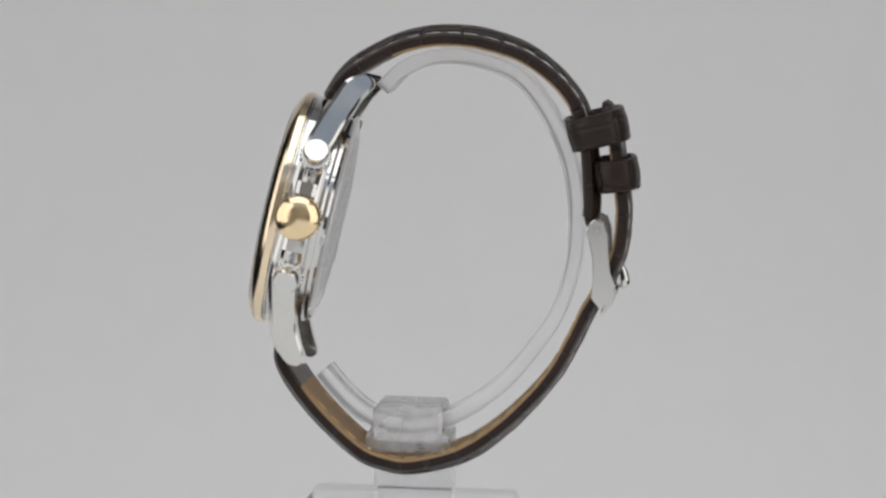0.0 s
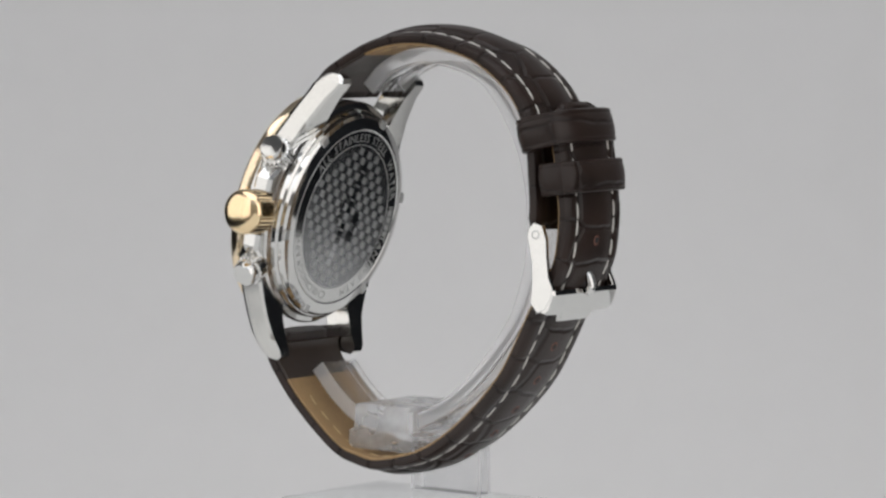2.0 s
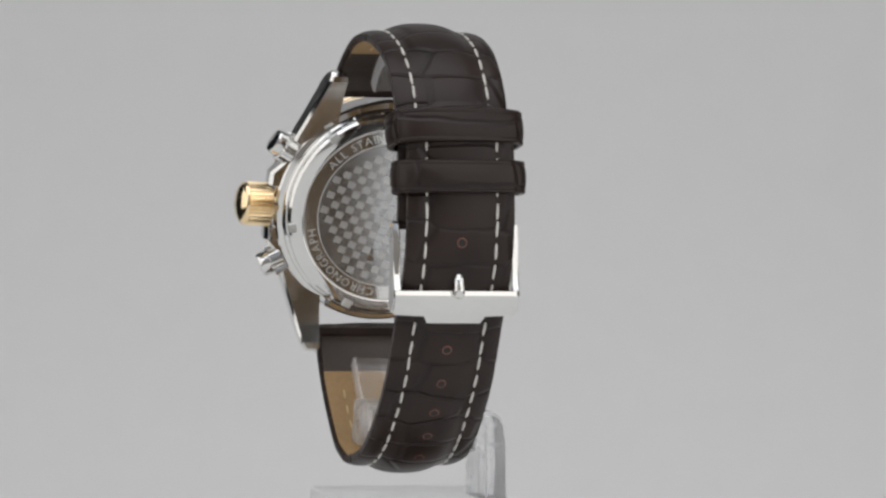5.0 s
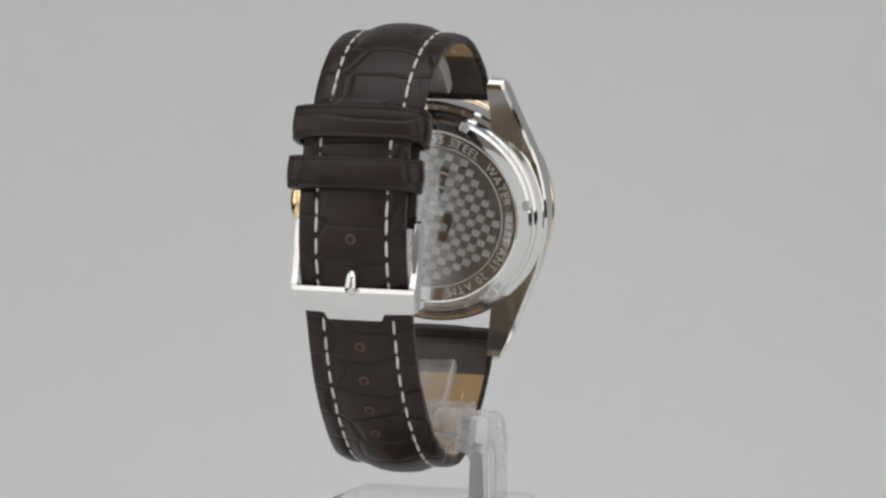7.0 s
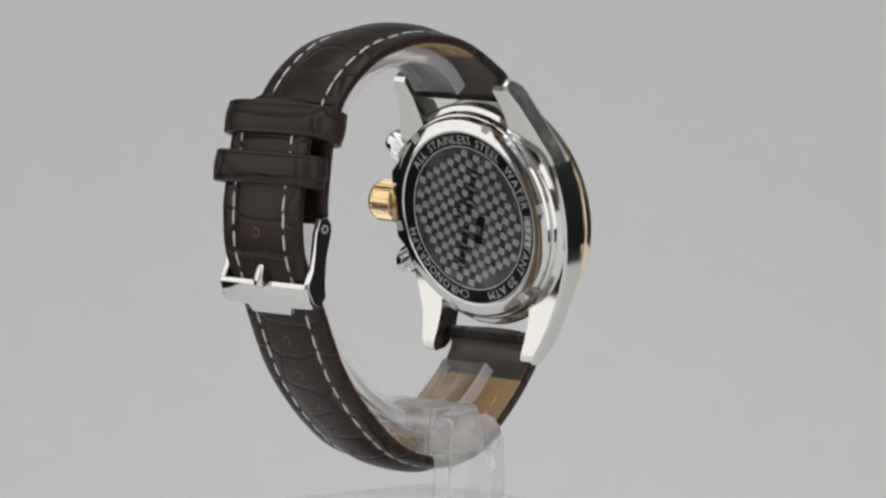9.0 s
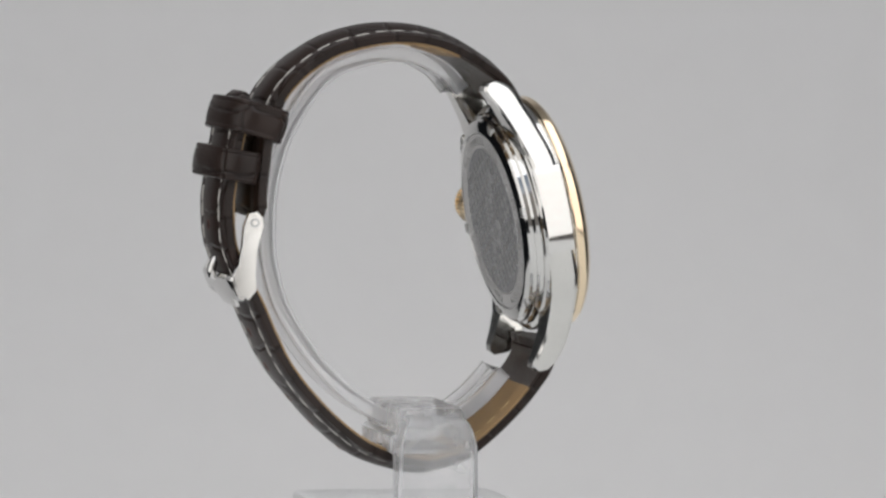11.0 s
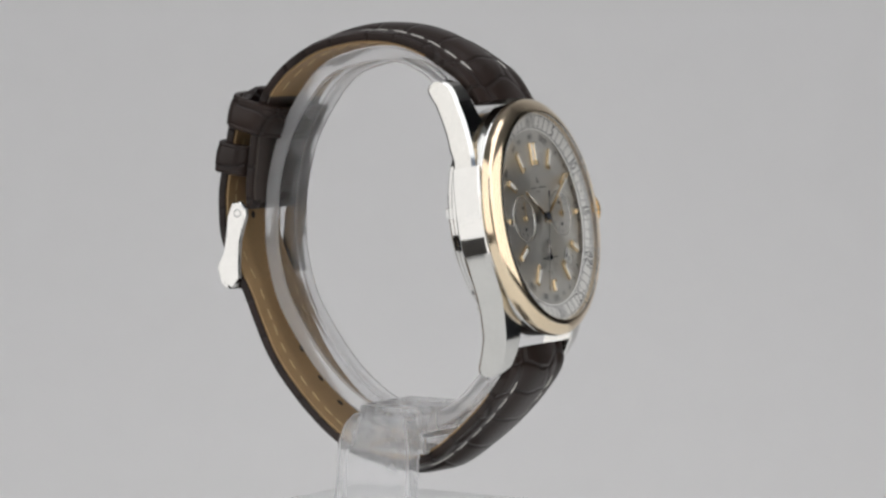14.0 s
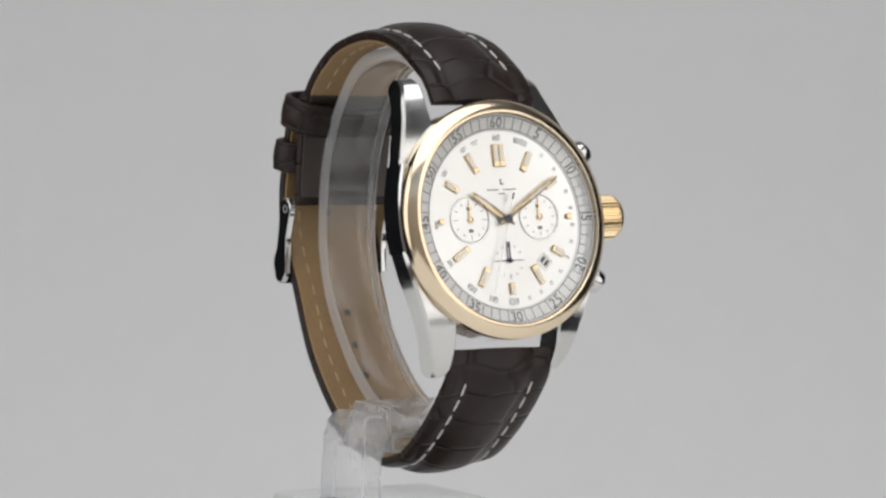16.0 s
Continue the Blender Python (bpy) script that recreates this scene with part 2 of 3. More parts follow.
# the case: its middle, and its axes: r to three o'clock, u to twelve, n out of the dial
LEAN = radians(11.65)
YC = -1.85
MID = Vector((-21.49, -1.63, -43.13))
YAW = radians(-0.5)
TWIST = radians(1.5)
AXR, AXN = Vector((-math.sin(YAW), -math.cos(YAW), 0)), Vector((-math.cos(LEAN) * math.cos(YAW), math.cos(LEAN) * math.sin(YAW), math.sin(LEAN)))
AXU = AXN.cross(AXR)
AXR, AXU = AXR * math.cos(TWIST) + AXU * math.sin(TWIST), AXU * math.cos(TWIST) - AXR * math.sin(TWIST)
CASE = Matrix.Translation(MID) @ Matrix((AXR, AXU, AXN)).transposed().to_4x4()


def cf(r, u, n):
    return MID + AXR * r + AXU * u + AXN * n


def lathe(bm, profile, seg=96, centre=(0, 0), cap0=False, cap1=False):
    """Turns a profile of (radius, height) about the case's axis."""
    rings = [[cf(centre[0] + rad * math.cos(2 * math.pi * k / seg), centre[1] + rad * math.sin(2 * math.pi * k / seg), h) for k in range(seg)] for rad, h in profile]
    vs = loft(bm, rings, True, False)
    uvl = bm.loops.layers.uv.verify()
    spot = {v: (k, i) for i, ring in enumerate(vs) for k, v in enumerate(ring)}
    for f in bm.faces:
        ks = [spot[l.vert][0] for l in f.loops if l.vert in spot]
        for l in f.loops:
            if l.vert in spot:
                k, i = spot[l.vert]
                if k == 0 and max(ks) == seg - 1:
                    k = seg
                l[uvl].uv = (k * 320.0 / seg, profile[i][0] * 0.03)
    if cap0:
        bm.faces.new(vs[0][::-1])
    if cap1:
        bm.faces.new(vs[-1])
    return bm


def in_case(bm):
    """Takes a bmesh drawn in r, u, n into the watch space."""
    bmesh.ops.transform(bm, matrix=CASE, verts=bm.verts)
    return bm


GLYPHS = {}


def glyph(ch):
    """The outline of a character one unit high, as vertices and faces, and its width."""
    if ch not in GLYPHS:
        cu = bpy.data.curves.new("glyph", "FONT")
        cu.body, cu.size, cu.resolution_u = ch, 1.0, 2
        ob = new("glyph", cu)
        dg = bpy.context.evaluated_depsgraph_get()
        dg.update()
        me = bpy.data.meshes.new_from_object(ob.evaluated_get(dg))
        vs = [v.co.copy() for v in me.vertices]
        fs = [tuple(p.vertices) for p in me.polygons]
        GLYPHS[ch] = (vs, fs, max((v.x for v in vs), default=0.3) + 0.06)
        bpy.data.objects.remove(ob)
        bpy.data.curves.remove(cu)
        bpy.data.meshes.remove(me)
    return GLYPHS[ch]


def write(bm, ch, m, size):
    vs, fs, _ = glyph(ch)
    new_vs = [bm.verts.new(m @ (v * size)) for v in vs]
    for f in fs:
        bm.faces.new([new_vs[i] for i in f])


def write_round(bm, text, radius, middle, size, height, inward=False, back=False, pitch=1.0, slope=0.0):
    """Letters on a circle about the case's axis; middle: degrees from twelve o'clock, clockwise as seen by the reader."""
    widths = [glyph(c)[2] * size * pitch if c != " " else 0.42 * size for c in text]
    a = -sum(widths) / 2
    side = -1 if back else 1
    for c, w in zip(text, widths):
        if c != " ":
            turn = (a + w / 2) / radius * (-1 if inward else 1) + radians(middle)
            r, u = radius * math.sin(turn) * side, radius * math.cos(turn)
            ang = -turn + (math.pi if inward else 0)
            ca, sa = math.cos(ang), math.sin(ang)
            ex = Vector((ca * side, sa, 0))
            ey = Vector((-sa * side, ca, 0))
            base = Vector((r, u, height)) - ex * (w / 2) - ey * size * 0.35
            m = Matrix(((ex.x, ey.x, 0, base.x), (ex.y, ey.y, 0, base.y), (0, 0, 1, base.z), (0, 0, 0, 1)))
            first = len(bm.verts)
            write(bm, c, m, size)
            bm.verts.ensure_lookup_table()
            for v in bm.verts[first:]:
                v.co.z += (math.hypot(v.co.x, v.co.y) - radius) * slope
                v.co = CASE @ v.co
        a += w


def quad(bm, m, w, h, d=0.0):
    """A thin bar w by h, centred, d deep upwards in its own z."""
    box(bm, -w / 2, w / 2, -h / 2, h / 2, 0, max(d, 0.03), m=m)


def on_dial(angle, radius, height, spin=None):
    """A place on the dial: degrees clockwise from twelve; its y points outwards."""
    a = radians(angle)
    s = -a if spin is None else -radians(spin)
    return CASE @ Matrix.Translation((radius * math.sin(a), radius * math.cos(a), height)) @ Matrix.Rotation(s, 4, "Z")


# ---------------------------------------------------------------- the room
def plain_box(name, x0, x1, y0, y1, z0, z1, mat, label="", category="", kind="structure", bevel=0.0):
    bm = bmesh.new()
    box(bm, x0, x1, y0, y1, z0, z1, bevel)
    ob = part(name, bm, mat, None, smooth=False, scale=1.0, lift=0.0)
    return tagged(ob, label, category, kind=kind)


def room():
    bm = bmesh.new()
    prof = [(0.35, -0.78), (0.7, -0.775)] + [(0.7 + 0.35 * math.sin(a), -0.425 - 0.35 * math.cos(a)) for a in np.linspace(0.1, math.pi / 2, 10)] + [(1.05, 0.2), (1.05, 1.5)]
    back = [(y + 0.004, z - 0.004) for y, z in reversed(prof)]
    loft(bm, [[(x, y, z) for y, z in prof + back] for x in np.linspace(-0.70, 1.25, 9)])
    tagged(part("backdrop", bm, PAPER, None, scale=1.0, lift=0.0), "smooth light grey seamless paper backdrop sheet", "backdrop", kind="structure")
    plain_box("floor", -2, 2, -1.5, 2, -0.9, -0.8, BLACKWALL, "dark painted studio floor")
    plain_box("ceiling", -2, 2, -1.5, 2, 1.6, 1.7, CEILING, "pale painted studio ceiling")
    plain_box("wall_north", -2, 2, 2.0, 2.1, -0.8, 1.6, BLACKWALL, "dark painted studio wall")
    plain_box("wall_south", -2, 2, -1.6, -1.5, -0.8, 1.7, SOUTHWALL, "warm grey painted studio wall")
    plain_box("wall_east", 2.0, 2.1, -1.5, 2, -0.8, 1.6, BLACKWALL, "dark painted studio wall")
    plain_box("wall_west", -2.1, -2.0, -1.5, 2, -0.8, 1.6, BLACKWALL, "dark painted studio wall")
    plain_box("table_top", -0.123, 0.187, -1.3, 0.118, -0.018, 0.0, TABLE, "small white painted studio table top", bevel=0.003)
    plain_box("table_stem", -0.03, 0.06, -0.06, 0.03, -0.8, -0.019, BLACKWALL, "dark steel table stem")


room()

# ---------------------------------------------------------------- the clear stand
stand = tagged(new("display_stand"), "clear acrylic watch stand with an open ring on a side post", "display stand")
RING_IN = [(-5.2, -23.9), (-2.5, -21.0), (1.3, -19.1), (5.0, -18.5), (8.6, -18.8), (14.1, -20.4), (17.7, -23.0), (21.3, -28.1), (23.9, -33.7), (25.3, -40.2),
           (25.5, -46.7), (24.9, -52.2), (22.4, -59.5), (16.6, -67.7), (10.9, -73.0), (5.3, -76.1), (0.0, -77.2), (-5.8, -76.0), (-10.2, -72.8), (-13.7, -68.9)]


def glint_edges(ob, widest):
    """Paints bright edges: gives the narrow faces of a plastic part the white finish; widest: the most, in millimetres,
    across such a face.
    """
    me = ob.data
    me.materials.append(EDGEGLINT)
    for p in me.polygons:
        if len(p.vertices) != 4:
            continue
        c = [me.vertices[i].co for i in p.vertices]
        a, d = (c[0] - c[1]).length, (c[1] - c[2]).length
        across = [abs(c[k].y - c[(k + 1) % 4].y) for k in range(4)]
        if ob.name.startswith("ring"):
            if max(across) < 0.0001 or (max(across) < 0.0004 and abs(p.center.y * 1000 - YC) > 4.5):
                p.material_index = 1
        elif min(a, d) * 1000 < widest:
            p.material_index = 1
    return ob


def display_ring():
    g, xy, tan = curve(RING_IN, 1.0)
    bm = bmesh.new()
    rings = []
    for (x, z), (tx, tz) in zip(xy, tan):
        nx, nz = -tz, tx  # outwards
        sec = []
        for w, h in ((-5.0, -0.4), (-4.7, -0.7), (-4.1, -0.7), (-3.8, -0.3), (-0.25, -0.3), (0.0, -0.45), (0.25, -0.3), (3.8, -0.3), (4.1, -0.7), (4.7, -0.7), (5.0, -0.4), (5.0, 1.5), (4.7, 1.8), (-4.7, 1.8), (-5.0, 1.5)):
            sec.append((x + nx * h, YC + w, z + nz * h))
        rings.append(sec)
    loft(bm, rings)
    glint_edges(part("ring", bm, ACRYLIC, stand), 1.2)


def stand_post():
    bm = bmesh.new()
    sec = [(-6.6, -81.3), (-6.3, -81.7), (6.3, -81.7), (6.6, -81.3), (6.6, -79.0), (6.2, -78.6), (5.7, -78.4), (5.5, -74.9), (5.0, -74.4), (-5.0, -74.4), (-5.5, -74.9), (-5.7, -78.4), (-6.2, -78.6), (-6.6, -79.0)]
    loft(bm, [[(x * k, y, -78.2 + (z + 78.2) * k) for x, z in sec] for y, k in ((-8.6, 0.9), (-8.2, 1.0), (8.6, 1.0), (8.98, 0.97))])
    glint_edges(part("cradle", bm, CLOUDY, stand), 0.7)
    # arm and post: one strip bent over at the top
    bm = bmesh.new()
    prof = [(11.0, -90.15), (11.0, -82.6), (10.4, -81.6), (9.0, -81.2), (9.0, -76.3), (9.7, -75.6), (12.3, -75.6), (13.2, -76.1), (13.8, -77.2), (14.1, -79.5), (14.4, -90.15)]
    rings = []
    for side, bevel in ((-1, 0.5), (-1, 0.0), (1, 0.0), (1, 0.5)):
        ring = []
        for y, z in prof:
            half = np.interp(z, [-90, -83, -80, -77.5, -75.6], [6.75, 6.75, 6.5, 5.9, 5.1])
            ring.append((side * (half - 0.5 + bevel), y + (12.4 - y) * bevel * 0.15, z - (bevel if z > -80 else 0)))
        rings.append(ring)
    loft(bm, rings)
    glint_edges(part("post", bm, THICK, stand), 0.75)
    bm = bmesh.new()
    box(bm, -17.0, 17.0, -13.0, 17.0, -115.0, -90.2, 1.0, 3)
    part("base", bm, ACRYLIC, stand)


display_ring()
stand_post()

# ---------------------------------------------------------------- the watch
watch = tagged(new("wrist_watch"), "steel and gold chronograph on brown crocodile-grain strap with white stitching", "watch")


def lug(sr, su, name="lug"):
    """One of the four lugs: sr, su: its side and end."""
    # along the lug: u, outer half-width, inner half-width, front height, back height
    if su > 0:
        rows = [(0.0, 18.8, 12.0, -1.35, -6.0), (6.0, 18.3, 12.0, -1.4, -5.9), (9.0, 17.5, 11.0, -1.5, -6.0), (11.0, 16.8, 10.5, -1.65, -6.2), (13.0, 16.1, 10.0, -2.1, -6.9),
                (15.0, 15.3, 9.8, -2.7, -7.4), (17.0, 14.6, 9.8, -3.3, -8.1), (20.0, 13.6, 9.8, -4.45, -9.25), (21.4, 13.2, 9.8, -4.9, -10.1), (22.6, 12.8, 9.8, -5.6, -10.7), (23.4, 12.5, 9.8, -6.5, -10.4), (23.9, 12.3, 10.0, -7.4, -9.7)]
    else:
        rows = [(0.0, 18.8, 12.0, -1.35, -6.0), (-4.0, 18.6, 12.0, -1.2, -6.1), (-8.4, 17.7, 11.0, -0.95, -6.0), (-11.3, 16.7, 10.3, -1.1, -6.1), (-14.0, 15.7, 9.8, -1.65, -6.5),
                (-17.3, 14.5, 9.8, -2.5, -7.3), (-20.2, 13.6, 9.8, -3.6, -8.7), (-22.0, 12.9, 9.8, -4.8, -9.8), (-23.0, 12.5, 9.8, -5.7, -9.95), (-23.7, 12.2, 10.0, -6.6, -9.3)]
    bm = bmesh.new()
    rings = []
    for u, wo, wi, f, b in rows:
        c = 0.45
        ring = [(wi, b), (wo - c, b), (wo, b + c), (wo, f - 1.2), (wo - 0.35, f - 0.6), (wi + 0.3, f), (wi, f - 0.3)]
        rings.append([(w * sr, u, h) for w, h in ring])
    loft(bm, rings)
    in_case(bm)
    return part(name, bm, LUGSTEEL, watch, crease=20)


def case():
    bm = bmesh.new()
    lathe(bm, [(15.5, -8.0), (17.2, -7.6), (17.5, -7.3), (17.6, -6.7), (18.4, -6.4), (18.75, -6.0), (18.75, -1.7), (18.6, -1.5), (18.6, -1.3), (18.2, -1.2), (16.0, -1.1)], 128)
    body = part("case_body", bm, STEEL, watch, "polished steel case middle", crease=26)
    for sr in (-1, 1):
        for su in (-1, 1):
            lug(sr, su)
    # the flank between the lugs on the nine o'clock side
    bm = bmesh.new()
    rings = []
    for u in (-4.2, -2.0, 0.0, 2.0, 4.0, 6.0, 8.0, 9.6):
        w = 19.0 - 0.0175 * u * u
        rings.append([(-a, u, h) for a, h in ((16.6, -6.2), (w - 0.35, -6.2), (w, -5.9), (w, -1.75), (w - 0.3, -1.45), (16.6, -1.45))])
    loft(bm, rings)
    in_case(bm)
    part("case_flank", bm, STEEL, watch, "polished flat flank of the steel case", crease=20)
    # bezel and crystal
    bm = bmesh.new()
    lathe(bm, [(18.2, -1.3), (18.95, -1.25), (19.1, -1.1), (19.12, -0.4), (19.08, 0.0), (18.95, 0.22), (18.6, 0.56), (18.1, 0.92), (17.6, 1.2), (17.15, 1.38), (16.95, 1.4), (16.8, 1.3), (16.7, 0.4)], 144)
    part("bezel", bm, ROSE, watch, "polished rose gold bezel", crease=24)
    bm = bmesh.new()
    lathe(bm, [(16.78, 1.15), (16.7, 1.5), (16.5, 1.62), (12.0, 1.68), (6.0, 1.72), (0.01, 1.74)], 96)
    glass = part("crystal", bm, CRYSTAL, watch, "clear domed watch crystal")
    glass.visible_shadow = False
    # case back
    bm = bmesh.new()
    lathe(bm, [(17.0, -7.6), (16.9, -8.2), (16.5, -8.6), (15.9, -8.8), (14.95, -9.0), (14.75, -9.02), (14.6, -8.95), (0.01, -8.95)], 128)
    back = part("case_back", bm, STEEL, watch, "engraved polished steel case back", crease=12)
    for a in (20, 80, 140, 200, 260, 320):
        bm = bmesh.new()
        m = CASE @ Matrix.Rotation(radians(a), 4, "Z") @ Matrix.Translation((0, 16.3, -8.6))
        box(bm, -0.8, 0.8, -0.7, 0.75, -0.28, 0.4, 0.12, 1, m)
        part("wrench_notch", bm, BRUSHED, back, smooth=False)
    bm = bmesh.new()
    lathe(bm, [(12.05, -8.94), (12.0, -8.965), (0.01, -8.965)], 96)
    part("etched_disc", bm, WEAVE, back, "etched steel middle of the case back", crease=12)
    for rad in (12.12, 14.5):
        bm = bmesh.new()
        lathe(bm, [(rad - 0.09, -8.95), (rad - 0.07, -8.985), (rad + 0.07, -8.985), (rad + 0.09, -8.95)], 96)
        part("engraved_line", bm, BRUSHED, back)
    bm = bmesh.new()
    for text, mid in (("ALL STAINLESS STEEL", -8), ("WATER RESISTANT", 88), ("20 ATM", 151), ("CHRONOGRAPH", 222)):
        write_round(bm, text, 13.3, mid, 2.0, -8.975, False, True, 1.06)
    for k in (-1.6, -0.55, 0.6, 1.6):
        m = CASE @ Matrix.Rotation(radians(-84 + 5 * k), 4, "Z") @ Matrix.Translation((0, -13.3, -8.985))
        quad(bm, m, 0.75, 1.3)
    part("engraved_lettering", bm, BRUSHED, back, smooth=False)
    # woven pattern of the back's middle
    me = None
    pitch = 1.34
    spin = Matrix.Rotation(radians(17), 4, "Z")
    for i in range(-9, 10):
        for j in range(-9, 10):
            if (i + j) % 2 or math.hypot(i, j) * pitch > 11.3:
                continue
            if me is None:
                bm = bmesh.new()
                w, h = 0.00064, 0.00056
                box(bm, -w, w, -h, h, -0.000012, 0.00001, 0.000008, 1)
                me = bpy.data.meshes.new("woven_square")
                bm.to_mesh(me)
                bm.free()
                me.materials.append(WEAVELIGHT)
            ob = new("woven_square", me)
            ob.parent = back
            m = CASE @ spin @ Matrix.Translation((i * pitch, j * pitch, -8.965))
            loc = m.translation
            ob.matrix_basis = Matrix.Translation((loc.x * 0.001, loc.y * 0.001, (loc.z + ZF) * 0.001)) @ m.to_quaternion().to_matrix().to_4x4()
    # maker's plates: polished plain bars
    m = CASE @ Matrix.Rotation(radians(17), 4, "Z")
    words = [(1.45, 8.6, 0.0, 4.75, 7), (1.45, 7.4, 0.0, -4.75, 6), (0.9, 5.6, 2.1, 0.9, 6), (1.8, 2.0, -2.9, 0.5, 1), (1.8, 1.7, -2.9, -2.6, 1), (0.6, 1.2, -3.5, -1.1, 1)]
    for w, h, x, y, count in words:
        step = h / count
        for k in range(count):
            bm = bmesh.new()
            quad(bm, m @ Matrix.Translation((x, y - h / 2 + step * (k + 0.5), -9.0)), w, step - (0.28 if count > 1 else 0.0), 0.03)
            part("engraved_bar", bm, MIRROR, back, smooth=False)
    return body


def knurled(bm, m, rad, length, teeth, depth, base=0.0):
    """A cylinder with a toothed rim along its own z."""
    n = teeth * 4
    rings = []
    for h, k in ((base, 0.9), (base + 0.15, 1.0), (base + length - 0.15, 1.0), (base + length, 0.9)):
        ring = []
        for i in range(n):
            d = depth if i % 4 in (1, 2) else 0.0
            r = (rad - depth + d) * k
            a = 2 * math.pi * i / n
            ring.append(m @ Vector((r * math.cos(a), r * math.sin(a), h)))
        rings.append(ring)
    loft(bm, rings)


def turned(bm, m, profile, seg=40):
    rings = [[m @ Vector((max(r, 0.005) * math.cos(2 * math.pi * k / seg), max(r, 0.005) * math.sin(2 * math.pi * k / seg), h)) for k in range(seg)] for r, h in profile]
    loft(bm, rings)


def crown_and_pushers():
    base = CASE @ Matrix.Translation((0, 0, -4.5)) @ Matrix.Rotation(radians(90), 4, "Y")
    bm = bmesh.new()
    turned(bm, base, [(2.0, 17.5), (2.0, 20.8)])
    crown = part("crown_tube", bm, GOLD, watch)
    bm = bmesh.new()
    knurled(bm, base, 3.6, 4.3, 30, 0.26, 19.2)
    turned(bm, base, [(3.3, 23.2), (3.56, 23.4), (3.5, 23.75), (3.15, 24.2), (2.5, 24.6), (1.5, 24.9), (0.0, 25.0)], 48)
    part("crown", bm, GOLD, crown, "fluted gold crown")
    # crown guards
    for su in (1, -1):
        bm = bmesh.new()
        rings = []
        for u, wo, f, b in ((3.3, 17.0, -2.7, -6.3), (3.6, 20.1, -2.9, -6.1), (5.6, 20.0, -2.9, -6.1), (8.0, 17.6, -2.7, -6.2)):
            c = 0.6
            rings.append([(w, u * su, h) for w, h in ((15.0, b), (wo - c, b), (wo, b + c), (wo, f - c), (wo - c, f), (15.0, f))])
        loft(bm, rings)
        in_case(bm)
        part("crown_guard", bm, STEEL, watch, "polished steel crown guard", smooth=False)
    for a in (61, 118):
        m = CASE @ Matrix.Translation((0, 0, -4.6)) @ Matrix.Rotation(radians(90 - a), 4, "Z") @ Matrix.Rotation(radians(90), 4, "Y")
        bm = bmesh.new()
        turned(bm, m, [(1.7, 17.5), (1.7, 19.0), (2.05, 20.4), (2.05, 22.2), (1.85, 22.55), (0.0, 22.6)])
        pusher = part("pusher", bm, STEEL, watch, "polished steel chronograph push button")
        bm = bmesh.new()
        knurled(bm, m, 2.55, 2.2, 20, 0.3, 18.7)
        part("knurled_collar", bm, STEEL, pusher)


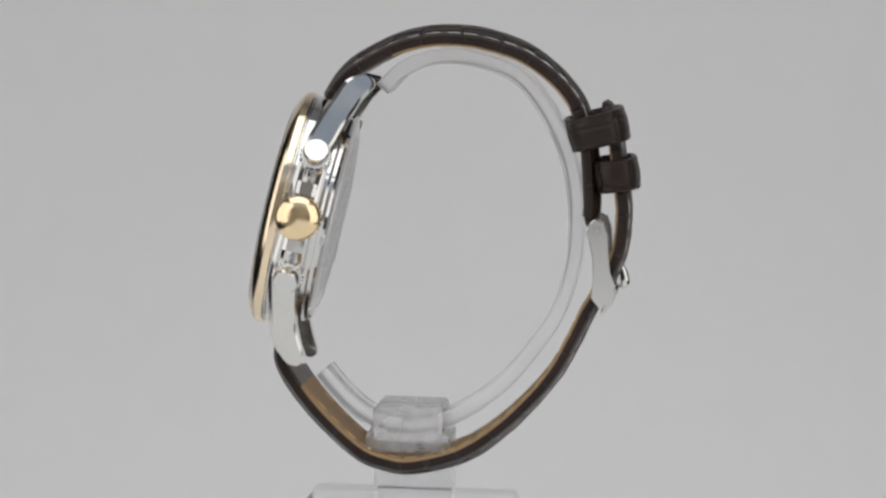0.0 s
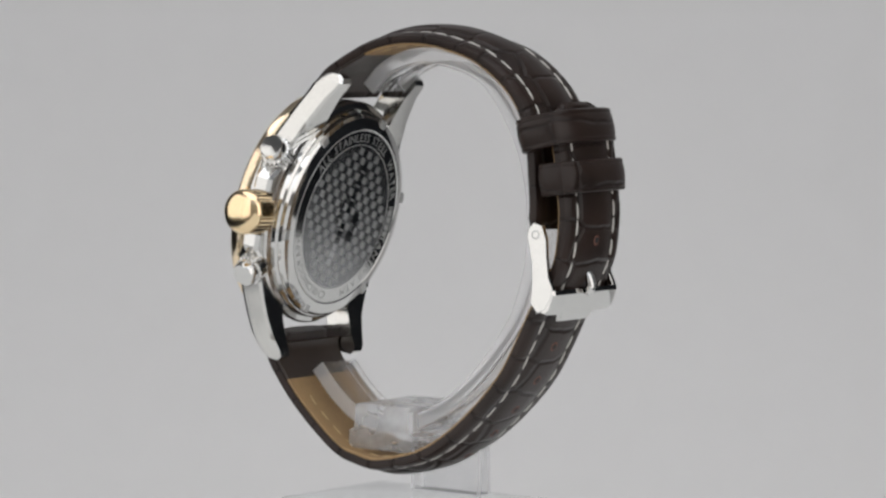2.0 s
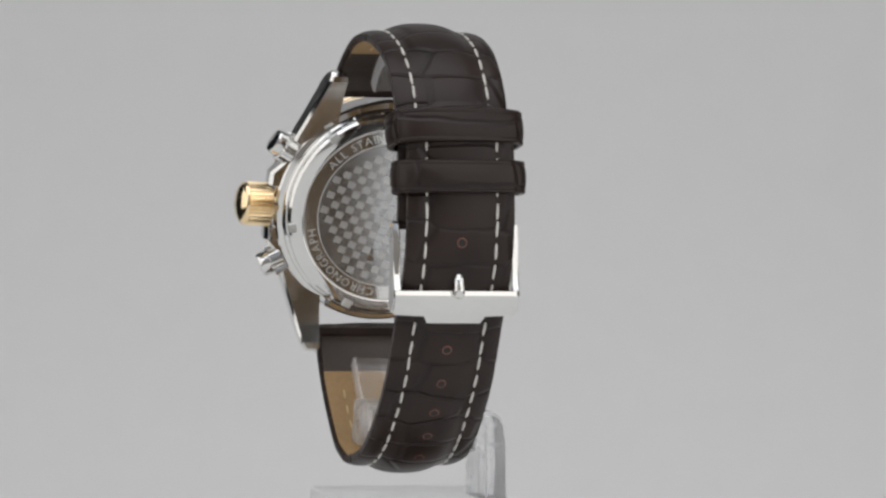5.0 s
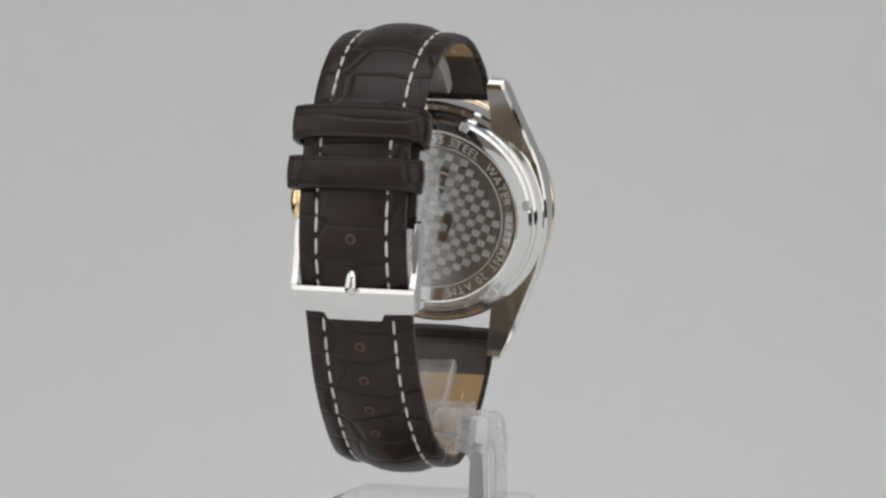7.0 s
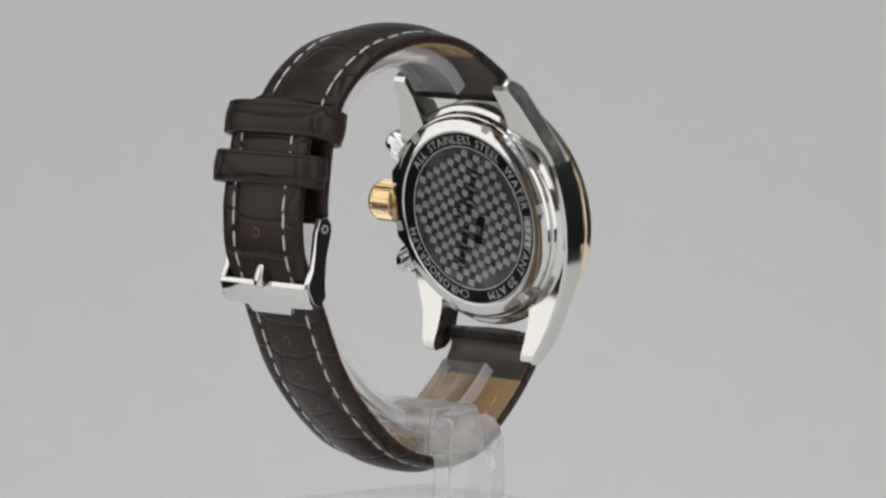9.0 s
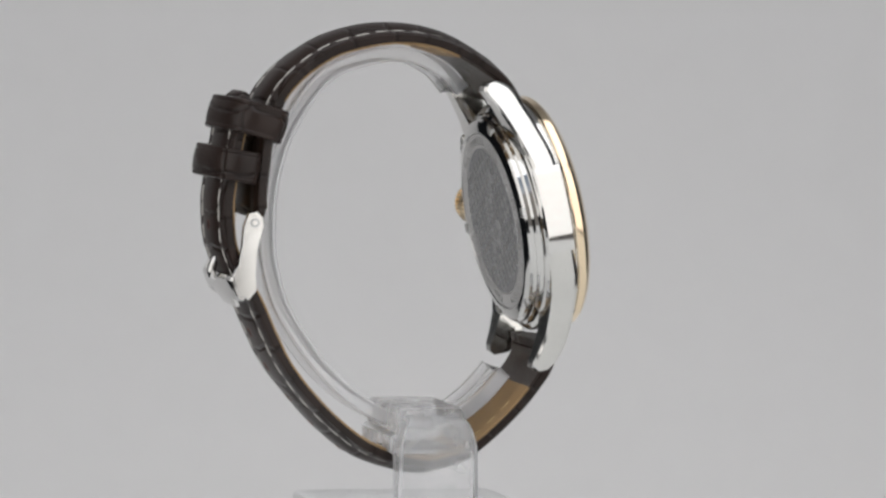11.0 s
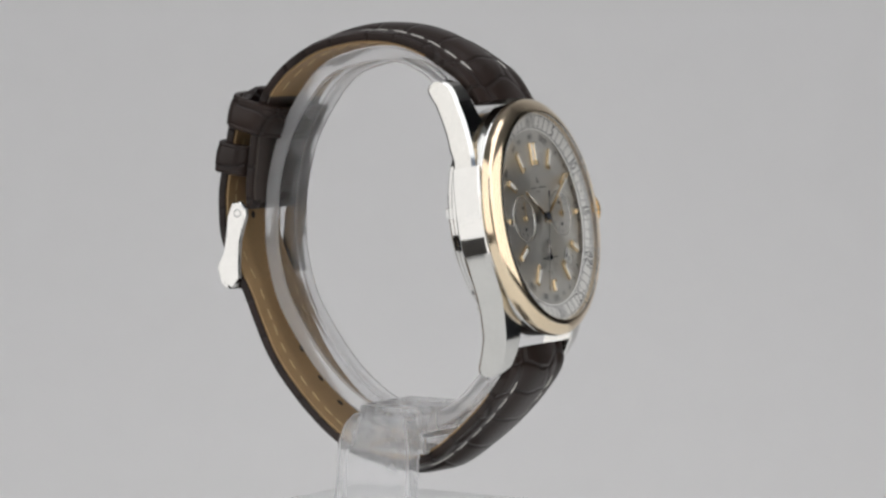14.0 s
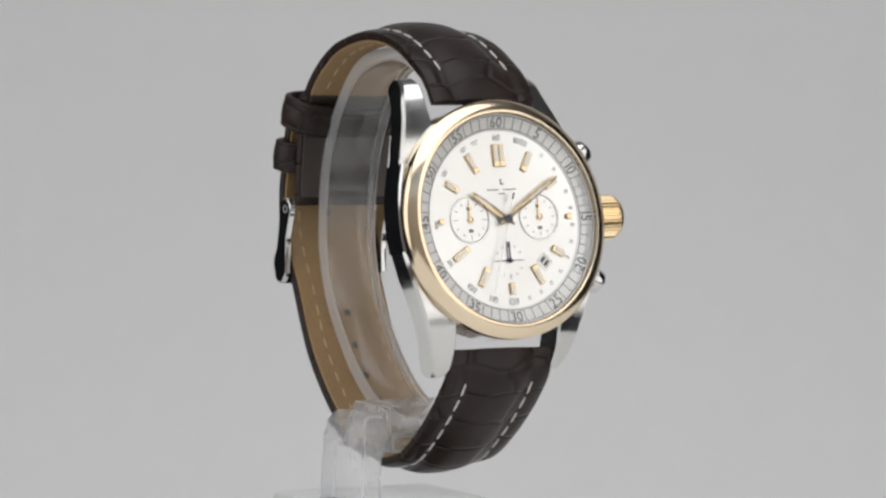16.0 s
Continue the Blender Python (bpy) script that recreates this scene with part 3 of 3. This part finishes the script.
def dial():
    bm = bmesh.new()
    lathe(bm, [(14.3, 0.0), (0.01, 0.0)], 96)
    plate = part("dial", bm, DIAL, watch, "silver sunburst chronograph dial")
    plate.location = AXN * -0.0003
    bm = bmesh.new()
    lathe(bm, [(14.15, 0.03), (14.3, 0.12), (16.65, 0.75), (16.75, 0.8)], 128)
    ring = part("minute_ring", bm, RING, plate, "sloping silver white minute ring")
    bm = bmesh.new()
    for rad in (14.5, 16.45):
        h = 0.12 + (rad - 14.3) * 0.268 + 0.03
        lathe(bm, [(rad - 0.05, h - 0.012), (rad + 0.05, h + 0.016)], 128)
    for k in range(60):
        if k % 5 == 0:
            continue
        m = CASE @ Matrix.Rotation(radians(-6 * k), 4, "Z") @ Matrix.Translation((0, 15.45, 0.455)) @ Matrix.Rotation(radians(15), 4, "X")
        quad(bm, m, 0.1, 1.9)
    for k in range(40, 110):
        if k % 5 and 55 < k < 105:
            m = CASE @ Matrix.Rotation(radians(-1.2 * k), 4, "Z") @ Matrix.Translation((0, 15.9, 0.575)) @ Matrix.Rotation(radians(15), 4, "X")
            quad(bm, m, 0.07, 0.9)
    part("minute_track", bm, INK, ring, smooth=False)
    bm = bmesh.new()
    for k in range(1, 13):
        a = 30 * k
        write_round(bm, str(5 * k), 15.5, a, 2.35, 0.48, 4 <= k <= 8, slope=0.268)
    part("minute_numeral", bm, INK, ring, smooth=False)
    # tachymeter print
    bm = bmesh.new()
    for text, a in (("60", 0), ("1000", 20), ("100", 216), ("110", 197), ("120", 180)):
        write_round(bm, text, 13.1, a, 1.5, 0.05, 90 < a < 270)
    for a in (40, 54, 72, 84, 96, 108, 120, 132, 144, 155, 166, 240, 268, 306, 330, 341):
        wide = 1.3 if a > 200 else 0.6
        quad(bm, on_dial(a, 13.2, 0.03), wide, 0.14)
        quad(bm, on_dial(a, 12.8, 0.03), wide * 0.8, 0.12)
    part("tachymeter_print", bm, INK, plate, smooth=False)
    # applied hour markers
    for k in range(1, 13):
        if k == 3:
            spots = ((90, 12.35, 0.9, 1.1),)
        elif k == 6:
            spots = ((180, 11.1, 1.12, 1.9),)
        elif k == 9:
            spots = ((270, 12.2, 0.9, 1.0),)
        elif k == 12:
            spots = ((-3.2, 10.2, 1.12, 3.7), (3.2, 10.2, 1.12, 3.7))
        elif k in (2, 10):
            spots = ((30 * k, 10.9, 1.12, 2.6),)
        elif k == 4:
            spots = ((120, 11.0, 1.12, 2.5),)
        else:
            spots = ((30 * k, 10.4, 1.12, 3.4),)
        for a, rad, w, h in spots:
            m = on_dial(a, rad, 0.0, 30 * k)
            bm = bmesh.new()
            box(bm, -w / 2, w / 2, -h / 2, h / 2, 0.0, 0.42, 0.12, 1, m)
            mark = part("hour_marker", bm, GOLD, plate, "applied gold baton", smooth=False)
            if h > 1.2:
                bm = bmesh.new()
                quad(bm, m @ Matrix.Translation((0, h * 0.08, 0.40)), w * 0.5, h * 0.72, 0.06)
                part("lume", bm, WHITE, mark, smooth=False)
    # small dials
    for r, u, rim in ((-6.65, 0.15, True), (6.6, 0.15, True), (0.0, -6.6, False)):
        bm = bmesh.new()
        if rim:
            lathe(bm, [(3.75, 0.0), (3.72, 0.14), (3.5, 0.14), (3.45, 0.04), (3.3, 0.05), (0.01, 0.05)], 64, (r, u))
            sub = part("small_dial", bm, COUNTER, plate, "recessed silver counter with a bright rim", crease=2)
            bm = bmesh.new()
            lathe(bm, [(3.8, 0.02), (3.76, 0.2), (3.55, 0.2), (3.45, 0.06)], 64, (r, u))
            part("rim", bm, SATIN, sub)
        else:
            lathe(bm, [(2.9, 0.016), (0.01, 0.012)], 48, (r, u))
            sub = part("small_dial", bm, DIAL, plate, "flush silver running seconds counter")
        bm = bmesh.new()
        for k in range(12):
            m = CASE @ Matrix.Translation((r, u, 0.055)) @ Matrix.Rotation(radians(30 * k), 4, "Z") @ Matrix.Translation((0, 2.75 if rim else 2.5, 0))
            quad(bm, m, 0.1, 0.45 if k % 3 else 0.8)
        for k in (0, 2):
            m = CASE @ Matrix.Translation((r, u + 1.75 * (1 - k), 0.055))
            if rim:
                quad(bm, m, 0.8, 0.5)
        part("scale", bm, INK, sub, smooth=False)
        bm = bmesh.new()
        m = CASE @ Matrix.Translation((r, u, 0.0))
        turned(bm, m, [(0.42, 0.05), (0.42, 0.5), (0.2, 0.6), (0.0, 0.6)], 16)
        if rim:
            box(bm, -0.13, 0.13, -0.7, 2.6, 0.36, 0.44, m=m @ Matrix.Rotation(radians(0), 4, "Z"))
        else:
            box(bm, -0.06, 0.06, -2.4, 2.9, 0.30, 0.38, m=m @ Matrix.Rotation(radians(90), 4, "Z"))
            box(bm, -0.15, 0.15, 0.2, 3.0, 0.36, 0.44, m=m)
        part("counter_hand", bm, GOLD if rim else BLUED, sub)
    # date window
    bm = bmesh.new()
    m = CASE @ Matrix.Translation((6.75, -7.0, 0.0)) @ Matrix.Rotation(radians(-45), 4, "Z")
    for x0, x1, y0, y1 in ((-1.15, 1.15, 0.85, 1.05), (-1.15, 1.15, -1.05, -0.85), (-1.15, -0.95, -0.85, 0.85), (0.95, 1.15, -0.85, 0.85)):
        box(bm, x0, x1, y0, y1, 0.0, 0.16, m=m)
    win = part("date_window", bm, STEEL, plate, smooth=False)
    bm = bmesh.new()
    quad(bm, m @ Matrix.Translation((0, 0, 0.005)), 1.9, 1.7)
    part("date_disc", bm, WHITE, win, smooth=False)
    bm = bmesh.new()
    for x in (-0.42, 0.42):
        quad(bm, m @ Matrix.Translation((x, 0, 0.04)), 0.5, 1.05)
    part("date_bar", bm, INK, win, smooth=False)
    # maker's print: plain bars
    bm = bmesh.new()
    quad(bm, CASE @ Matrix.Translation((0, 6.0, 0.01)), 0.25, 0.9)
    quad(bm, CASE @ Matrix.Translation((0.3, 5.65, 0.01)), 0.7, 0.2)
    for x, w in ((-1.7, 2.3), (1.5, 2.6)):
        quad(bm, CASE @ Matrix.Translation((x, 4.75, 0.01)), w, 0.16)
    quad(bm, CASE @ Matrix.Translation((0, 4.1, 0.01)), 1.3, 0.14)
    part("printed_bar", bm, INK, plate, "dark printed plain bars", smooth=False)
    # hands
    for name, a, length, w, z, mat in (("hour_hand", -55, 7.6, 0.95, 0.75, GOLD), ("minute_hand", 58, 12.2, 0.85, 0.95, GOLD)):
        m = CASE @ Matrix.Rotation(radians(-a), 4, "Z")
        bm = bmesh.new()
        rings = [[m @ Vector(p) for p in ((-k * w, y, z), (0, y, z + 0.16), (k * w, y, z), (0, y, z - 0.05))] for y, k in ((-1.6, 0.25), (0, 0.42), (length * 0.55, 0.5), (length * 0.93, 0.36), (length, 0.06))]
        loft(bm, rings)
        hand = part(name, bm, mat, plate, "faceted gold hand", smooth=False)
        bm = bmesh.new()
        box(bm, -0.13, 0.13, length * 0.45, length * 0.85, z + 0.12, z + 0.18, m=m)
        part("lume", bm, WHITE, hand, smooth=False)
    bm = bmesh.new()
    m = CASE @ Matrix.Rotation(radians(-200), 4, "Z")
    box(bm, -0.06, 0.06, -3.2, 12.6, 1.15, 1.23, m=m)
    seconds = part("chronograph_hand", bm, STEEL, plate, "thin steel centre seconds hand", smooth=False)
    bm = bmesh.new()
    box(bm, -0.14, 0.14, -4.3, -3.2, 1.15, 1.25, m=m)
    turned(bm, CASE, [(0.7, 0.6), (0.7, 1.3), (0.5, 1.42), (0.0, 1.45)], 20)
    part("hub", bm, BLUED, seconds, "dark blued hub and counterweight")


case()
crown_and_pushers()
dial()

# ---------------------------------------------------------------- the strap
UPPER = [(-15.2, -24.4), (-13.2, -21.0), (-10.5, -18.3), (-5.0, -15.1), (-0.3, -13.5), (4.4, -12.9), (9.9, -13.2), (15.8, -14.8), (19.8, -16.9), (23.6, -20.0), (26.6, -23.6),
         (28.1, -27.0), (29.1, -31.0), (29.6, -36.0), (29.9, -41.0), (29.6, -44.4)]
LOWER = [(-21.6, -63.5), (-22.4, -67.0), (-21.2, -70.6), (-17.8, -75.3), (-13.1, -80.1), (-8.3, -83.9), (-4.6, -85.3), (0.0, -86.0), (6.4, -84.7), (11.1, -82.7), (15.8, -79.1),
         (20.3, -74.5), (24.7, -68.8), (27.4, -63.7), (29.8, -58.5), (31.9, -55.0), (33.5, -51.6), (34.6, -48.1), (35.0, -42.6), (34.7, -39.0), (33.8, -33.0), (33.0, -29.0), (32.0, -26.0), (31.0, -24.0)]


def strap(name, pts, out, widths, lining_from, label, taper):
    """A padded strap along a curve. widths: (fraction, half-width); taper: (fraction, thickness of the padding)."""
    g, xy, tan = curve(pts, 0.7)
    total = g[-1]
    hw = np.interp(g / total, [a for a, _ in widths], [b for _, b in widths])
    puff = np.interp(g / total, [a for a, _ in taper], [b for _, b in taper])
    normals = np.stack([-tan[:, 1], tan[:, 0]], 1) * out
    bm = bmesh.new()
    uvl = bm.loops.layers.uv.new("UVMap")
    body_rings, lining_rings, coords = [], [], []
    for (x, z), (nx, nz), w, pf, s in zip(xy, normals, hw, puff, g):
        top = []
        for k in np.linspace(-1, 1, 25):
            q = abs(k)
            if q < 0.58:
                h = -1.25 * pf + 1.25 * pf * (1 - (q / 0.58) ** 2.6)
            elif q < 0.70:
                h = -1.25 * pf - 0.12 * math.sin((q - 0.58) / 0.12 * math.pi)
            else:
                h = -1.25 * pf - 0.55 * ((q - 0.70) / 0.30) ** 3
            top.append((k * w, h))
        low = -1.25 * pf - 1.75
        sec = top + [(w, low + 0.25), (w * 0.985, low), (-w * 0.985, low), (-w, low + 0.25)]
        end = min(1.0, 0.25 + (total - s) / 1.6)
        half = low / 2
        sec = [(k, half + (h - half) * math.sqrt(end)) for k, h in sec]
        body_rings.append([(x + nx * h, YC + k, z + nz * h) for k, h in sec])
        coords.append([(s, k) for k, h in sec])
        li = [(-w * 0.955, low - 0.01), (w * 0.955, low - 0.01), (w * 0.945, low - 0.35), (-w * 0.945, low - 0.35)]
        lining_rings.append([(x + nx * h, YC + k, z + nz * h) for k, h in li])
    vs = loft(bm, body_rings)
    where = {}
    for ring, co in zip(vs, coords):
        for v, c in zip(ring, co):
            where[v] = c
    for f in bm.faces:
        for l in f.loops:
            l[uvl].uv = where[l.vert]
    body = part(name, bm, LEATHER, watch, label)
    i0 = int(lining_from[0] * len(g))
    i1 = int(lining_from[1] * len(g))
    bm = bmesh.new()
    loft(bm, lining_rings[i0:i1])
    part("lining", bm, LINING, body, "smooth tan leather lining")
    if i1 < len(g) * 0.9:
        bm = bmesh.new()
        loft(bm, lining_rings[i1 - 1:-2])
        part("dark_lining", bm, DARKLINING, body, "dark brown leather lining near the buckle")
    if i0 > 3:
        bm = bmesh.new()
        loft(bm, lining_rings[2:i0 + 1])
        part("dark_lining", bm, DARKLINING, body, "dark brown leather lining near the lugs")
    return body, g, xy, tan, normals, hw, puff


def capsule_mesh(name, length, rad, mat):
    bm = bmesh.new()
    rings = []
    for x, k in ((-0.5, 0.25), (-0.42, 0.8), (-0.2, 1.0), (0.2, 1.0), (0.42, 0.8), (0.5, 0.25)):
        rings.append([(x * length, rad * k * math.cos(a), rad * 0.75 * k * math.sin(a) - 0.35 * rad * (abs(x) * 2) ** 2) for a in np.linspace(0, 2 * math.pi, 6, endpoint=False)])
    loft(bm, rings)
    bmesh.ops.recalc_face_normals(bm, faces=bm.faces)
    me = bpy.data.meshes.new(name)
    for v in bm.verts:
        v.co *= 0.001
    bm.to_mesh(me)
    bm.free()
    me.materials.append(mat)
    me.polygons.foreach_set("use_smooth", [True] * len(me.polygons))
    return me


STITCH = capsule_mesh("stitch", 2.55, 0.225, THREAD)
INNER_STITCH = capsule_mesh("lining_stitch", 1.9, 0.16, TANTHREAD)


def stitch_row(name, me, parent, s0, s1, pitch, data, depth, frac):
    body, g, xy, tan, normals, hw, puff = data
    for side in (-1, 1):
        for s in np.arange(s0, s1, pitch):
            i = int(np.argmin(abs(g - s)))
            x, z = xy[i]
            nx, nz = normals[i]
            tx, tz = tan[i]
            h = depth(puff[i])
            ob = new(name, me)
            ob.parent = parent
            e1, e3 = Vector((tx, 0, tz)), Vector((nx, 0, nz))
            jit = random.uniform(-0.05, 0.05)
            e1 = (e1 + Vector((0, jit, 0))).normalized()
            e2 = e3.cross(e1).normalized()
            rot = Matrix((e1, e2, e3)).transposed().to_4x4()
            p = Vector((x + nx * h, YC + side * hw[i] * frac, z + nz * h + ZF)) * 0.001
            ob.matrix_basis = Matrix.Translation(p) @ rot


up = strap("upper_strap", UPPER, 1, [(0, 9.6), (0.12, 9.6), (0.6, 9.0), (1, 8.7)], (0.2, 0.72), "dark brown crocodile-grain leather upper strap", [(0, 0.5), (0.12, 1.0), (0.45, 1.0), (0.65, 0.55), (1, 0.4)])
low = strap("lower_strap", LOWER, -1, [(0, 9.6), (0.08, 9.6), (0.45, 8.8), (0.6, 8.6), (0.955, 8.5), (0.985, 7.0), (1, 4.2)], (0.095, 0.975), "dark brown crocodile-grain leather lower strap with adjustment holes", [(0, 0.5), (0.08, 1.0), (0.4, 0.95), (0.55, 0.45), (1, 0.25)])


def stitches():
    h = lambda pf: -1.25 * pf - 0.06
    li = lambda pf: -1.25 * pf - 1.75 - 0.38
    stitch_row("stitch", STITCH, up[0], 8.0, up[1][-1] - 13, 3.4, up, h, 0.66)
    stitch_row("stitch", STITCH, low[0], 8.0, low[1][-1] - 3.5, 3.4, low, h, 0.66)
    stitch_row("lining_stitch", INNER_STITCH, up[0], 17.0, up[1][-1] - 21, 3.4, up, li, 0.66)
    stitch_row("lining_stitch", INNER_STITCH, low[0], 15.5, low[1][-1] - 4, 3.4, low, li, 0.66)


stitches()


def strap_holes():
    body, g, xy, tan, normals, hw, puff = low
    for px, pz in ((34.9, -45.9), (27.2, -62.8), (24.3, -68.4), (20.9, -73.6), (17.2, -78.0), (12.2, -81.8)):
        i = int(np.argmin(np.hypot(xy[:, 0] - px, xy[:, 1] - pz)))
        x, z = xy[i]
        e3 = Vector((normals[i][0], 0, normals[i][1]))
        e1 = Vector((tan[i][0], 0, tan[i][1]))
        m = Matrix.Translation((x, YC, z)) @ Matrix((e1, e3.cross(e1), e3)).transposed().to_4x4()
        bm = bmesh.new()
        turned(bm, m, [(0.55, -0.3), (0.58, 0.02), (0.66, 0.05), (0.76, 0.03), (0.85, -0.05)], 20)
        rim = part("strap_hole", bm, RAW, body, "punched hole with a raw reddish rim")
        # The strap is not cut: a near-black disc paints the shade in the hole.
        bm = bmesh.new()
        turned(bm, m, [(0.6, 0.0), (0.6, 0.052), (0.0, 0.056)], 16)
        part("hole_shade_disc", bm, HOLESHADE, rim)
        # The same painted shade on the lining side.
        bm = bmesh.new()
        deep = -1.25 * puff[i] - 2.1
        turned(bm, m, [(0.62, deep + 0.1), (0.62, deep - 0.03), (0.5, deep - 0.05), (0.0, deep - 0.05)], 16)
        part("lining_hole_shade", bm, HOLESHADE, rim)


strap_holes()


def keeper(cx, cz, ax, az, depth, high, half, overlap):
    """A leather keeper round both straps: centre, its axis in the plane, half its depth, its height, half its width; overlap: where its end laps over."""
    turn = Matrix.Rotation(radians(3.4), 3, "Z")
    a = turn @ Vector((ax, 0, az)).normalized()
    o = Vector((-a.z, 0, a.x)).normalized()
    if o.x < 0:
        o = -o
    y = turn @ Vector((0, 1, 0))
    o = (o - y * o.dot(y)).normalized()
    th, count = 1.15, 72

    def outline(grow):
        pts = []
        for k in range(count):
            t = 2 * math.pi * k / count
            c, sn = math.cos(t), math.sin(t)
            e = 2 / 3.1
            p, q = abs(c) ** e * math.copysign(1, c), abs(sn) ** e * math.copysign(1, sn)
            lap = 0.28 if overlap[0] < k < overlap[1] else 0.0
            pts.append((p * (depth + grow + lap), q * (half + grow + lap), t))
        return pts

    bm = bmesh.new()
    uvl = bm.loops.layers.uv.new("UVMap")
    loops = ((0.43, -th), (0.5, -th + 0.25), (0.5, -0.3), (0.47, -0.08), (0.40, 0.0), (0.36, -0.1), (0.30, 0.02), (0.1, 0.12), (-0.1, 0.12), (-0.30, 0.02), (-0.36, -0.1), (-0.40, 0.0), (-0.47, -0.08), (-0.5, -0.3), (-0.5, -th + 0.25), (-0.43, -th))
    rings, where = [], []
    for f, grow in loops:
        ring = outline(grow)
        rings.append([Vector((cx, YC, cz)) + a * (f * high) + o * p + y * q for p, q, t in ring])
        where.append([(f * high + cz * 3, t * 8.0) for p, q, t in ring])
    vs = loft(bm, rings, True, False)
    for i in range(count):
        j = (i + 1) % count
        bm.faces.new((vs[-1][i], vs[-1][j], vs[0][j], vs[0][i]))
    spot = {v: where[i][k] for i, ring in enumerate(vs) for k, v in enumerate(ring)}
    for f in bm.faces:
        high_side = max(spot[l.vert][1] for l in f.loops) > 40
        for l in f.loops:
            u, v = spot[l.vert]
            l[uvl].uv = (u, v + 16 * math.pi if high_side and v < 10 else v)
    return part("keeper_loop", bm, LEATHER, watch, "glossy brown leather keeper loop")


keeper(28.9, -28.9, 0.26, -0.966, 4.95, 5.3, 10.6, (40, 60))
keeper(32.05, -36.05, 0.15, -0.99, 3.75, 5.1, 10.5, (38, 58))


def buckle():
    bm = bmesh.new()
    # ears: plates outside the strap
    frame_pts = [(29.2, -43.0), (28.2, -44.0), (28.0, -45.2), (28.5, -47.0), (29.1, -49.5), (29.2, -53.0), (29.0, -55.6), (30.2, -57.2), (31.6, -56.6), (32.8, -54.6), (32.9, -53.4), (32.0, -51.5), (31.6, -48.5), (31.4, -45.5), (30.6, -43.3)]
    # the front bar, with a lower lip in the middle
    rings = []
    for w in (-9.9, -9.5, -4.9, -4.3, 4.3, 4.9, 9.5, 9.9):
        lip = 1.3 if abs(w) <= 4.3 else (0.2 if abs(w) < 5 else 0.0)
        e = 0.3 if abs(w) > 9.6 else 0.0
        sec = [(33.15 - e, -53.5), (33.3 - e, -54.2), (32.2, -56.9 + e), (31.6 - lip * 0.5, -57.4 - lip + e), (31.0 - lip * 0.5, -57.4 - lip + e), (31.1, -56.2), (32.2, -53.9), (32.7, -53.4)]
        rings.append([(x, YC + w, z) for x, z in sec])
    loft(bm, rings)
    ob = part("buckle", bm, STEEL, watch, "polished steel pin buckle", crease=26)
    for sy in (-1, 1):
        bm = bmesh.new()
        rings = [[(x + (30.4 - x) * k, YC + sy * w, z + (-50 - z) * k * 0.3) for x, z in frame_pts] for w, k in ((8.95, 0.05), (9.05, 0.0), (9.85, 0.0), (10.0, 0.06))]
        loft(bm, rings)
        part("buckle_arm", bm, STEEL, ob, crease=26)
        bm = bmesh.new()
        m = Matrix.Translation((29.6, YC + sy * 10.0, -44.9)) @ Matrix.Rotation(radians(-90 * sy), 4, "X")
        turned(bm, m, [(0.7, -0.1), (0.7, 0.05), (0.5, 0.06), (0.45, -0.02), (0.0, -0.02)], 20)
        part("hinge_pin", bm, DARKSTEEL, ob)
    bm = bmesh.new()
    rings = []
    for x, z, r in ((33.2, -50.6, 0.5), (33.6, -51.4, 0.85), (34.0, -52.6, 0.9), (34.15, -53.6, 0.9), (33.9, -54.4, 0.75), (33.5, -54.7, 0.2)):
        rings.append([(x + r * 0.8 * math.cos(a), YC + r * math.sin(a), z) for a in np.linspace(0, 2 * math.pi, 12, endpoint=False)])
    loft(bm, rings)
    part("tongue", bm, STEEL, ob)


buckle()
motions()
